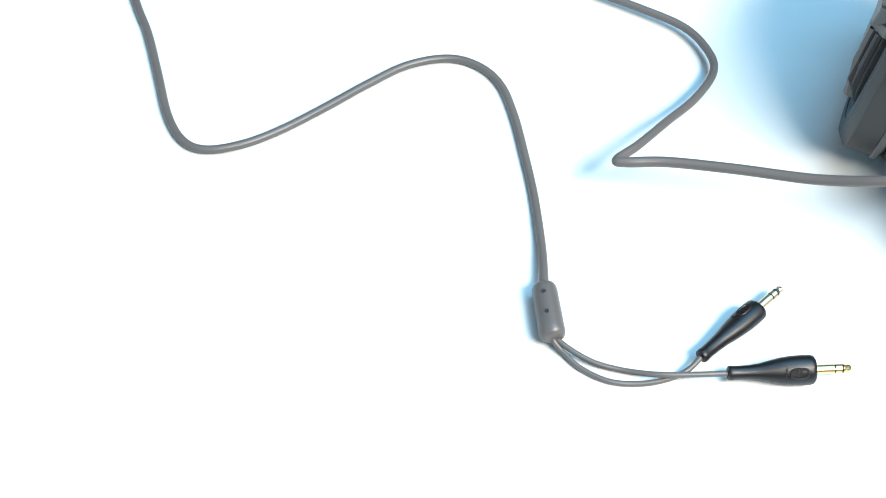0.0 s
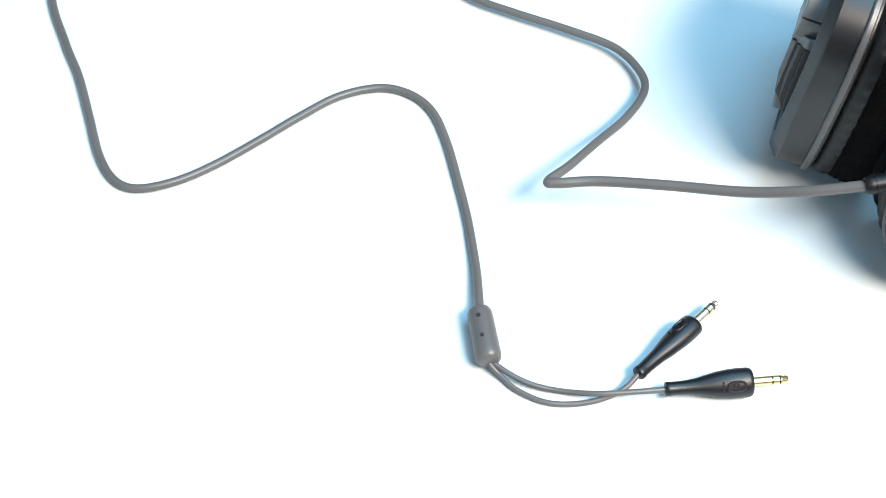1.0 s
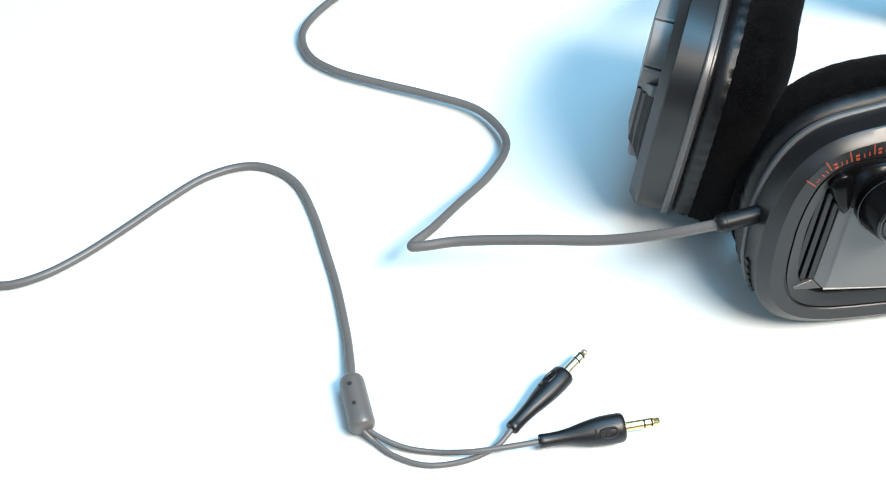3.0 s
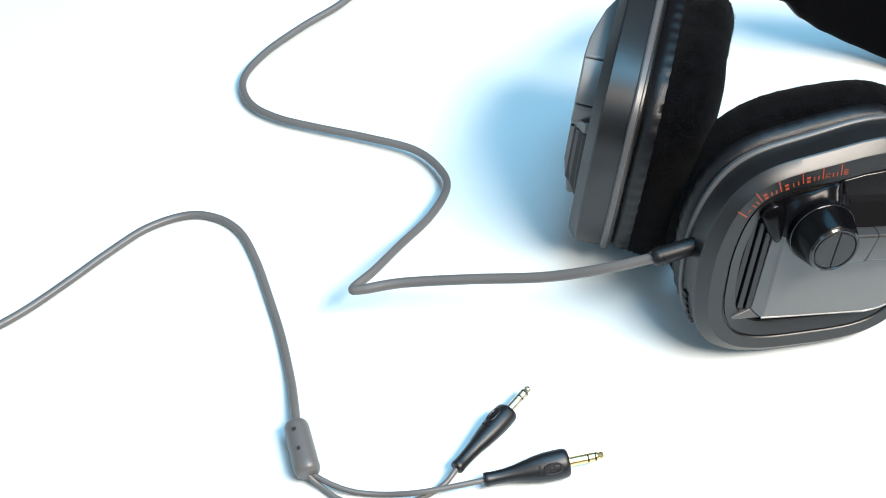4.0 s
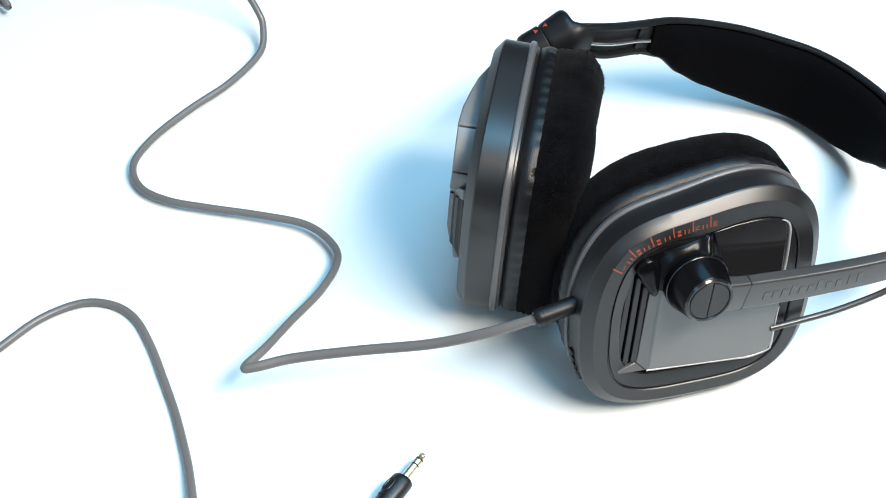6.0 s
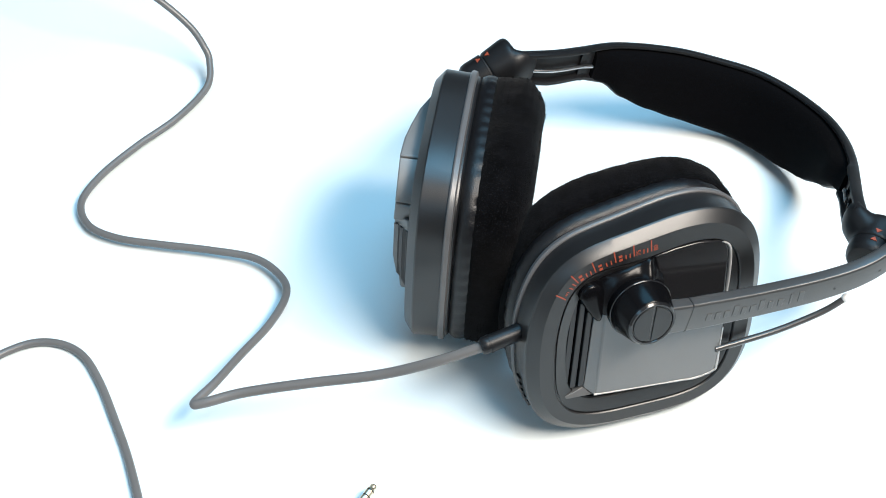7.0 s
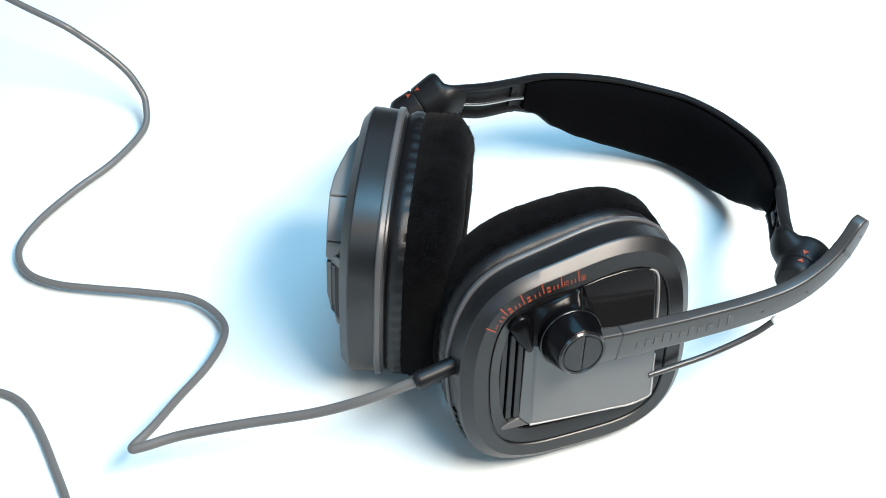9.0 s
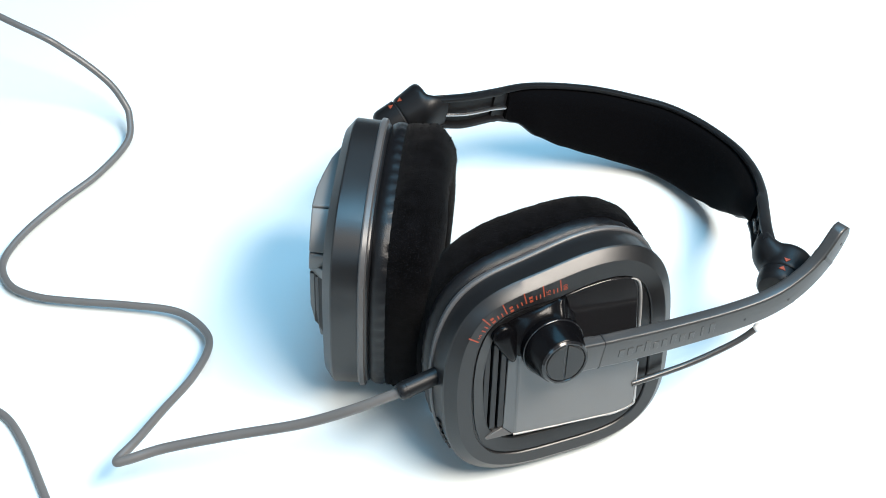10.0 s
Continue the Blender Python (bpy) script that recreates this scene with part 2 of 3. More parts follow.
def ear_cup(m, mir, short=0.0, proud=0.0):
    """One ear cup; m: its face's centre, with right, up and outward axes; mir: -1 mirrors it; short: millimetres less depth; proud: how much more its plates stand out."""
    lift = Matrix.Translation((0, 0, short * MM))

    def bite(p, deep, at=123.0, wide=62.0, swell=0.7):
        """The scale side's upper corner is drawn in, the other one swells a little."""
        if mir < 0:
            return p
        a = math.degrees(math.atan2(p.y, p.x))
        if a < -60:
            return p
        d = -deep * math.cos(min(1.0, abs(a - at) / wide) * math.pi / 2) ** 2 + swell * math.exp(-((a - 52.0) / 18.0) ** 2)
        q = Vector((p.x, p.y, 0))
        return p + q.normalized() * d

    def outline(p, k, i):
        """The wall leans in most at the trim ring, the inner opening follows the scale."""
        if k < 3:
            return bite(p, 7.0)
        if k < 5:
            return bite(p, 5.8)
        if k > 12 and mir > 0:
            p = Vector((p.x * (0.965 if p.x < 0 else 1.0), p.y * (0.925 if p.y < 0 else 1.0), p.z))
        return bite(p, 5.0) if k < 7 else bite(p, 5.3, 114.0, 70.0, 0.0)

    bm = bmesh.new()
    loft(bm, [(38, 38, -22 + short, 3.2), (43.5, 43.5, -17.4 + short, 3.2), (44.4, 44.4, -14.0 + short, 3.2), (44.7, 44.7, -3.7, 3.2), (44.4, 44.4, -3.15, 3.2),
              (41.0, 41.0, -0.30, 3.3), (40.6, 40.6, 0.0, 3.3), (35.2, 35.4, 0.0, 3.8, -0.3), (34.9, 35.1, -0.35, 3.8, -0.3), (34.8, 35.0, -1.0, 3.8, -0.3),
              (34.3, 34.5, -1.0, 3.8, -0.3), (34.2, 34.4, -0.4, 3.8, -0.3), (33.8, 34.0, -0.45, 3.8, -0.3), (31.4, 31.8, -1.5, 3.9, -0.3), (30.9, 31.3, -2.2, 3.9, -0.3), (30.6, 31.0, -7.0, 4.0, -0.3)],
         n=160, cap_first=True, cap_last=True, wob=outline)
    cup = part("ear_cup", bm, SHELL, headset, "black satin plastic ear cup", smooth=14, m=INV @ m)
    bm = bmesh.new()
    loft(bm, [(43.6, 43.6, -13.95, 3.2), (44.8, 44.8, -14.0, 3.2), (45.2, 45.2, -14.3, 3.2), (45.4, 45.4, -14.8, 3.2), (45.1, 45.1, -16.3, 3.2), (43.6, 43.6, -16.8, 3.2)], n=160, closed=True, wob=lambda p, k, i: bite(p, 7.0))
    part("trim_ring", bm, TRIM, cup, "thin satin grey trim ring", smooth=20, m=lift)

    def creases(p, k, i):
        f = noise.noise(Vector((p.x * 0.25, p.y * 0.25, p.z * 0.7 + 3)))
        f = 0.18 * f + (0.16 * math.sin(52 * math.atan2(p.y, p.x)) if k > 3 else 0.0)
        return bite(p, 5.6) + Vector((p.x, p.y, 0)).normalized() * f

    bm = bmesh.new()
    loft(bm, [(40.0, 40.0, -17.3, 3.1), (42.2, 42.2, -17.8, 3.1), (43.7, 43.7, -18.6, 3.1), (44.6, 44.6, -20.5, 3.1), (44.9, 44.9, -22.6, 3.0), (44.3, 44.3, -24.6, 3.0), (39.0, 39.0, -25.5, 3.0)],
         n=312, closed=True, wob=creases)
    part("collar", bm, LEATHER, cup, "creased black leatherette collar", smooth=60, m=lift)

    def lumps(p, k, i):
        s = noise.noise(Vector((p.x * 0.06, p.y * 0.06, p.z * 0.10 + 7 * mir)))
        f = noise.noise(Vector((p.x * 0.35, p.y * 0.35, p.z * 0.35)))
        q = Vector((p.x, p.y, 0))
        g = min(1.0, max(0.0, (-24.6 - p.z) / 4.0))
        return bite(p, 2.4) + q.normalized() * (1.2 * s + 0.35 * f) * g + Vector((0, 0, 0.9 * s * g))

    bm = bmesh.new()
    loft(bm, [(38, 38, -23.6, 3.0), (43.4, 43.4, -23.4, 3.0), (44.7, 44.7, -24.3, 3.0), (45.3, 45.3, -25.8, 2.9), (45.9, 45.9, -28.0, 2.8), (46.2, 46.2, -31.0, 2.8), (46.2, 46.2, -34.0, 2.8), (45.4, 45.4, -36.8, 2.8),
              (43.6, 43.6, -39.6, 2.7), (41.0, 41.0, -41.8, 2.6), (37.6, 37.6, -43.0, 2.6), (33.0, 33.0, -43.2, 2.6), (28.5, 28.5, -42.0, 2.5), (26.0, 26.0, -38.0, 2.5), (26.0, 26.0, -26.0, 2.5)],
         n=200, closed=True, wob=lumps, at=(2.8, 0.2) if mir > 0 else (0, 0))
    pile = velour_pile(bm, 15000, 11 if mir > 0 else 12)
    cushion = part("ear_cushion", bm, VELVET, cup, "thick black velour ear cushion", smooth=80, m=lift)
    tagged(part("velour_nap", pile, VELVET, cushion, smooth=180), kind="stuff")
    # inlay in the recess
    bm = bmesh.new()
    rows = []
    for k in range(13):
        f = k / 12
        if mir > 0:
            y = 13.5 - 38.0 * f
            left, right = -18.2 - 1.3 * f, 29.6 - 0.6 * f - 2.0 * max(0.0, f - 0.80) ** 2 / 0.04
            edge = [(left + (right - left) * q / 8, y - (15.0 * (1 - f) + 3.4 * f) * (q / 8)) for q in range(9)]
            rows.append([(x, yy, 2.3 - 0.3 * f - 0.4 * max(0.0, f - 0.75) / 0.25 - 0.3 * abs(q / 4 - 1) ** 3) for q, (x, yy) in enumerate(edge)])
        else:
            y = 13.0 - 37.0 * f
            left, right = -19.0 - 5.4 * f, 26.2 - 1.6 * f - 1.4 * max(0.0, f - 0.8) / 0.2
            edge = [(left + (right - left) * q / 8, y - 2.4 * f * (q / 8)) for q in range(9)]
            rows.append([(x, yy, 6.3 + proud - 3.6 * q / 8 - 2.6 * f ** 2.4 - 0.8 * abs(q / 4 - 1) ** 3) for q, (x, yy) in enumerate(edge)])
    grid = [[bm.verts.new(Vector((x * mir, y, h)) * MM) for x, y, h in r] for r in rows]
    for r0, r1 in zip(grid, grid[1:]):
        for q in range(8):
            bm.faces.new((r0[q], r0[q + 1], r1[q + 1], r1[q]))
    rim_edges = [e for e in bm.edges if e.is_boundary]
    skirt = bmesh.ops.extrude_edge_only(bm, edges=rim_edges)["geom"]
    for v in skirt:
        if isinstance(v, bmesh.types.BMVert):
            v.co.z = -6.8 * MM
    bmesh.ops.recalc_face_normals(bm, faces=bm.faces)
    plate = part("face_plate", bm, PLATE if mir > 0 else GLARE_PLATE, cup, "satin graphite face plate", bevel=1.0)
    if mir > 0:
        # highlight on the plate's foot and its free side, drawn as a pale edge
        edge = [Vector((x - 0.02 * x * (q == 8), y + 0.15, h - 0.25)) for q, (x, y, h) in enumerate(rows[-1]) if q < 8] + [Vector((r[-1][0] - 0.1, r[-1][1], r[-1][2] - 0.3)) for r in rows[-2:1:-1]]
        bm = bmesh.new()
        sweep(bm, spline([p * MM for p in edge], 5), lambda k, s: circle(0.00042 + 0.00012 * math.sin(3 + 9 * s), 8))
        part("plate_glint", bm, GLINT, plate, "pale edge drawn as a highlight", smooth=60)
    for k in range(3):
        bm = bmesh.new()
        if mir > 0:
            x0, y0, x1, y1, top = -27.6 + 2.6 * k, 20.0 - 4.0 * k, -29.9 + 2.9 * k, -21.3 + 0.35 * k, -1.6 + 0.5 * k
            prism(bm, [(x0 - 1.05, y0), (x1 - 1.1, y1), (x1 + 1.1, y1), (x0 + 1.05, y0)], -6.8, top)
        else:
            x, top = -30.2 + 2.6 * k, 1.6 + 2.5 * k
            prism(bm, [(x - 0.7, 14.0 - k), (x - 1.2, -4.0), (x - 1.35, -13.0), (x - 1.5, -22.0), (x - 0.5, -22.3), (x - 0.3, -13.0), (x - 0.1, -4.0), (x + 0.6, 13.7 - k)], -5.0, [top, top, 0.8 * top - 0.2, -0.5, -0.5, 0.8 * top - 0.2, top, top], mir)
        slat = part("slat", bm, SLAT, cup, bevel=0.3)
        if mir < 0 and k:
            # paler strip painted in for the light that the slat's edge catches
            bm = bmesh.new()
            prism(bm, [(x - 0.9, 14.0 - k), (x - 1.4, -4.0), (x - 1.55, -13.0), (x - 0.2, -13.0), (x, -4.0), (x + 0.7, 13.7 - k)], top - 0.5 * k - 0.5, [top + 0.15, top + 0.15, 0.8 * top, 0.8 * top, top + 0.15, top + 0.15], mir)
            part("slat_glint", bm, GLARE_PLATE if k > 1 else TRIM, slat, "paler edge, coloured as if catching light", bevel=0.15)
    if mir < 0:
        # the far cup's inlay: open-jointed plates over a bed darkened for the joints' shade
        bm = bmesh.new()
        prism(bm, [(-15, 33.6), (-20, 30.8), (-24.2, 27.0), (-26.0, 22), (-24.8, 13.6), (26, 13.2), (27.0, 26.5), (23.0, 30.8), (13, 32.8), (-4, 33.6)], -5.0, [6.0, 5.8, 5.5, 5.2, 5.0, 2.0, -0.9, -1.1, 1.8, 4.6], mir)
        part("plate_bed", bm, DARK, cup, bevel=0.6)
        bm = bmesh.new()
        prism(bm, [(-14.8, 35.0), (-14.8, 24.4), (-26.9, 23.9), (-25.4, 28.0), (-20.9, 32.2)], -5.0, [7.0, 7.3, 6.5, 6.5, 6.6], mir)
        part("corner_plate", bm, GLARE_PLATE, cup, bevel=0.5)
        bm = bmesh.new()
        prism(bm, [(-14.8, 23.5), (-14.8, 14.4), (-26.2, 14.4), (-27.5, 21.4), (-27.1, 23.0)], -5.0, [7.3, 7.4, 7.0, 6.6, 6.4], mir)
        part("corner_plate", bm, GLARE_PLATE, cup, bevel=0.5)
        bm = bmesh.new()
        prism(bm, [(-13.9, 14.4), (26.6, 14.0), (27.6, 27.5), (25.0, 32.2), (14, 34.2), (4, 34.9), (-4, 35.2), (-13.9, 35.0)], -5.0, [7.5, 4.0, 0.8, 0.6, 3.9, 5.7, 6.9, 7.2], mir)
        part("upper_plate", bm, GLARE_PLATE, cup, bevel=0.7)
        bm = bmesh.new()
        prism(bm, [(-21.6, 13.4), (-23.0, 10.4), (-30.8, 14.0), (-29.4, 18.0)], -5.0, [7.2, 7.2, 1.4, 1.4], mir)
        part("corner_bar", bm, GLARE_PLATE, cup, bevel=0.5)
        return cup
    bm = bmesh.new()
    prism(bm, [(-18.0, 12.0), (-19.2, -24.6), (-22.9, -21.6), (-20.6, 12.0)], -6.8, [1.6, 1.2, -1.0, -0.9])
    part("plate_flank", bm, PLATE, cup, bevel=0.3)
    bm = bmesh.new()
    prism(bm, [(-19.3, -24.9), (-29.3, -25.0), (-30.1, -24.0), (-23.0, -21.7)], -6.8, [0.3, -0.3, -0.3, -1.1])
    part("corner_lip", bm, PLATE, cup, bevel=0.25)
    bm = bmesh.new()
    prism(bm, [(4.6, 12.0), (28.2, 7.5), (28.4, 27.0), (27.0, 30.6), (24.0, 31.9), (16, 32.6), (8, 32.0), (0.2, 30.6)], -6.8, [2.0, 2.0, 0.6, 0.2, 0.0, -0.1, -0.1, 0.0])
    part("upper_plate", bm, GLOSS, cup, "glossy black upper plate", bevel=0.6)
    # the lit ledge between the upper plate and the ring, as a pale lip
    bm = bmesh.new()
    sweep(bm, spline([Vector(p) * MM for p in ((25.6, 30.9, -1.2), (28.2, 29.3, -1.1), (29.5, 26.0, -0.9), (29.95, 18.0, -0.7), (29.9, 9.0, -0.7), (29.7, 1.0, -0.7))], 8), lambda k, s: [(0.70 * MM * math.sin(min(1.0, 0.25 + 2.5 * s) * 1.57) * x, 1.4 * MM * y) for x, y in circle(1.0, 12)])
    part("ledge_glint", bm, GLINT, cup, "curved lip, pale for the reflection on the ledge", smooth=60)
    # the black casting round the knob: a domed skirt with a ridge at its upper end
    bm = bmesh.new()
    cells = []
    for i in range(33):
        u = i / 32
        x = -27.0 + 30.6 * u
        lo = 11.5 + (6.5 * (1 - u / 0.28) if u < 0.28 else 0.0)
        hi = 21.5 + 9.3 * min(1.0, u / 0.95) ** 0.75 - (4.0 * (u - 0.93) / 0.07 if u > 0.93 else 0.0)
        col = []
        for j in range(17):
            y = lo + (hi - lo) * j / 16
            r = math.hypot(x + 6.5, y - 14.0)
            h = -1.6 + 4.6 / (1 + math.exp((r - 13.6) / 1.1))
            w = max(0.0, min(1.0, (29.6 - y) / 8.0))
            h += 2.6 * math.exp(-((x + 1.6 + 2.0 * w) / 2.3) ** 2) * math.exp(-(max(0.0, y - 29.4) / 1.6) ** 2)
            col.append(bm.verts.new(Vector((x, y, h)) * MM))
        cells.append(col)
    for c0, c1 in zip(cells, cells[1:]):
        for j in range(16):
            bm.faces.new((c0[j], c1[j], c1[j + 1], c0[j + 1]))
    edge = [e for e in bm.edges if e.is_boundary]
    for v in bmesh.ops.extrude_edge_only(bm, edges=edge)["geom"]:
        if isinstance(v, bmesh.types.BMVert):
            v.co.z = -6.8 * MM
    part("hub_casting", bm, HUB, cup, "glossy black casting round the knob", smooth=60)
    # the drop-shaped leaf over the slats
    bm = bmesh.new()
    leaf = spline([(-27.6, 20.4, 0), (-26.6, 23.0, 0), (-23.6, 24.6, 0), (-20.4, 23.6, 0), (-18.8, 19.5, 0), (-18.2, 14.0, 0), (-18.6, 9.4, 0), (-20.0, 8.4, 0), (-22.6, 11.4, 0), (-25.4, 16.0, 0), (-27.6, 20.4, 0)], 5)[:-1]
    mid = Vector((-22.2, 18.0, 0))
    rings = []
    for f, h in ((1.0, -3.0), (1.0, 0.6), (0.96, 1.2), (0.88, 1.7), (0.72, 2.1), (0.45, 2.4), (0.15, 2.5)):
        rings.append([bm.verts.new((mid + (p - mid) * f + Vector((0, 0, h))) * MM) for p in leaf])
    for r0, r1 in zip(rings, rings[1:]):
        for q in range(len(leaf)):
            w = (q + 1) % len(leaf)
            bm.faces.new((r0[q], r0[w], r1[w], r1[q]))
    bm.faces.new(rings[-1])
    part("hub_leaf", bm, KNOBSKIN, cup, smooth=60)
    return cup


FRONT = basis((0.4283, 0.4747, 0.0475), (0.9968, 0.0386, -0.0695), (0.0612, 0.184, 0.981), (0.0507, -0.9822, 0.181))
NL = Vector((-0.9115, 0.4088, 0.0560)).normalized()
UL = Vector((0, 0, 1)).cross(NL).normalized()
VL = NL.cross(UL)
LEFT = basis(Vector((0.3812, 0.5543, 0.047)) + NL * 0.0125, UL, VL, NL)
front_cup = ear_cup(FRONT, 1)
left_cup = ear_cup(LEFT, -1, 1.0, 1.0)

for k in range(5):
    bm = bmesh.new()
    a = radians(203 + 3.6 * k)
    r = (abs(math.cos(a)) ** 3.2 + abs(math.sin(a)) ** 3.2) ** (-1 / 3.2) * 44.8
    box(bm, (1.2, 1.6, 3.0), (r * math.cos(a), r * math.sin(a), -10.0))
    part("grille_notch", bm, DARK, front_cup)

# printed scale on the front cup's face ring
SCALE = [(-33.4, 21.0), (-28.8, 27.2), (-22.2, 30.4), (-14.8, 32.8), (-8.0, 33.9), (-1.6, 34.6)]
scale_line = spline([(x, y, 0) for x, y in SCALE], 20)


def on_scale(u, rise):
    """A pose on the scale, u spaces from its start: across, outward and off the face."""
    k = min(u * 20, len(scale_line) - 1.01)
    i = max(0, int(k))
    d = (scale_line[i + 1] - scale_line[i]).normalized()
    p = scale_line[i] + d * (u * 20 - i) * (scale_line[i + 1] - scale_line[i]).length
    out = Vector((-d.y, d.x, 0))
    p += out * rise
    return Matrix(((d.x, out.x, 0, p.x * MM), (d.y, out.y, 0, p.y * MM), (0, 0, 1, 0.05 * MM), (0, 0, 0, 1)))


for k in range(6):
    bm = bmesh.new()
    box(bm, (0.44, 4.6, 0.08), m=on_scale(k, 0.8))
    part("tick_mark", bm, ORANGE, front_cup)
    for f in (0.56, 0.78) if k < 5 else ():
        bm = bmesh.new()
        box(bm, (0.42, 1.7, 0.08), m=on_scale(k + f, -0.7))
        part("tick_mark", bm, ORANGE, front_cup)
    word = {0: "5", 4: "75", 5: "80"}.get(k)
    turn = on_scale(k + 0.27, -0.55)
    if word:
        cu = bpy.data.curves.new("scale_figure", "FONT")
        cu.body, cu.size, cu.extrude, cu.align_x, cu.align_y = word, 2.35 * MM, 0.04 * MM, "CENTER", "CENTER"
        cu.materials.append(ORANGE)
        ob = new("scale_figure", cu)
        ob.parent = front_cup
        ob.matrix_basis = turn @ Matrix(((0, -1, 0, 0), (1, 0, 0, 0), (0, 0, 1, 0), (0, 0, 0, 1)))
    else:
        bm = bmesh.new()
        for q in (-0.75, 0.75):
            box(bm, (1.3, 0.9, 0.08), (0, q, 0), m=turn)
        part("scale_bar", bm, ORANGE, front_cup)

# knob with the boom's pivot
KNOB = FRONT @ Matrix.Translation(Vector((-6.5, 14.0, 0)) * MM)
bm = bmesh.new()
lathe(bm, [(11.3, 2.0), (11.3, 5.4), (11.1, 6.4), (9.3, 13.4), (8.9, 14.1), (8.6, 14.3)], 56)
knob = part("boom_knob", bm, KNOBSKIN, headset, "glossy black pivot knob with a slotted face", smooth=30, m=INV @ KNOB)
# glossy ring added to catch the highlight of the knob's back edge
bm = bmesh.new()
lathe(bm, [(10.9, 4.9), (11.45, 5.0), (11.62, 5.25), (11.5, 5.55), (11.0, 5.8)], 56)
part("knob_glint_ring", bm, GLOSS, knob, smooth=60)
bm = bmesh.new()
lathe(bm, [(7.4, 13.0), (8.75, 14.1), (8.75, 14.5), (8.1, 15.1), (7.6, 15.1), (7.3, 14.6)], 56)
part("knob_rim", bm, GLOSS, knob, smooth=30)
for sx in (-1, 1):
    bm = bmesh.new()
    pts = [(0.4 * sx, -6.95), (0.45 * sx, 6.95)] + [(sx * 7.0 * math.cos(radians(t)), 7.0 * math.sin(radians(t))) for t in range(85, -86, -10)]
    prism(bm, pts, 13.0, 15.0)
    part("knob_face", bm, SHELL, knob, bevel=0.25, m=pose(0, 0, 0, 0, 0, -4))

# microphone boom
boom_line = spline([(0.4280, 0.4659, 0.0621), (0.4490, 0.4672, 0.0585), (0.4690, 0.4682, 0.0564), (0.4915, 0.4690, 0.0556), (0.5080, 0.4702, 0.0568),
                    (0.5202, 0.4722, 0.0611), (0.5298, 0.4752, 0.0672), (0.5380, 0.4788, 0.0768)], 8)


def rounded(hw, hh, r, n=4):
    out = []
    for cx, cy, a0 in ((hw - r, hh - r, 0), (-hw + r, hh - r, 90), (-hw + r, -hh + r, 180), (hw - r, -hh + r, 270)):
        for i in range(n + 1):
            a = radians(a0 + 90 * i / n)
            out.append((cx + r * math.cos(a), cy + r * math.sin(a)))
    return out


def boom_shape(k, s):
    hh = 0.0067 - 0.0023 * s
    if s > 0.93:
        hh *= 0.32 + 0.68 * math.sqrt(max(0.0, 1 - ((s - 0.93) / 0.07) ** 2))
    if s < 0.10:
        hh -= 0.0002
    return rounded(0.0024, hh, 0.0011)


bm = bmesh.new()
sweep(bm, boom_line, boom_shape)
boom = part("microphone_boom", bm, BOOM, headset, "flat satin graphite microphone boom", smooth=35, m=INV)
seam = boom_line[3].lerp(boom_line[4], 0.7)
bm = bmesh.new()
sweep(bm, [seam, seam + (boom_line[4] - boom_line[3]).normalized() * 0.0004], lambda k, s: rounded(0.00245, 0.00665, 0.0010))
part("boom_seam", bm, DARK, boom, m=Matrix())
bm = bmesh.new()
sweep(bm, boom_line[47:49], lambda k, s: rounded(0.0026, 0.0045, 0.0010))
part("boom_collar", bm, SHELL, boom, m=Matrix())


def on_boom(s, rise):
    k = s * (len(boom_line) - 1)
    i = min(int(k), len(boom_line) - 2)
    p = boom_line[i].lerp(boom_line[i + 1], k - i)
    t = (boom_line[i + 1] - boom_line[i]).normalized()
    side = t.cross(Vector((0, 0, 1))).normalized()
    up = side.cross(t).normalized()
    m = Matrix((t, up, side)).transposed().to_4x4()
    m.translation = p + side * 0.0024 + up * rise
    return m


for s, rise in ((0.455, -0.0008), (0.62, -0.001), (0.93, -0.001)):
    bm = bmesh.new()
    lathe(bm, [(0.55, -0.3), (0.55, 0.06)], 12, on_boom(s, rise))
    part("microphone_hole", bm, DARK, boom)
# the maker's relief mark, as plain bars
for k in range(11):
    bm = bmesh.new()
    tall = k in (3, 6, 9, 10)
    box(bm, (2.0 if k != 9 else 0.8, 5.0 if tall else 3.4, 0.30), (0, 0.8 if tall else 0, 0.02), on_boom(0.119 + 0.0245 * k, -0.0006))
    part("relief_bar", bm, EMBOSS, boom, bevel=0.10)

# wire from the cup to the band
wire_line = spline([(0.4549, 0.4713, 0.0307), (0.4660, 0.4711, 0.0318), (0.4799, 0.4707, 0.0340), (0.4952, 0.4703, 0.0388), (0.5033, 0.4698, 0.0443)], 8)
bm = bmesh.new()
sweep(bm, wire_line, lambda k, s: circle(0.0012, 10))
part("yoke_wire", bm, WIRE, headset, "thin bent steel yoke wire", smooth=60, m=INV)
bm = bmesh.new()
bmesh.ops.create_uvsphere(bm, u_segments=16, v_segments=10, radius=0.0017, matrix=Matrix.Translation(wire_line[-1]))
part("wire_end", bm, BEAD, headset, smooth=80, m=INV)

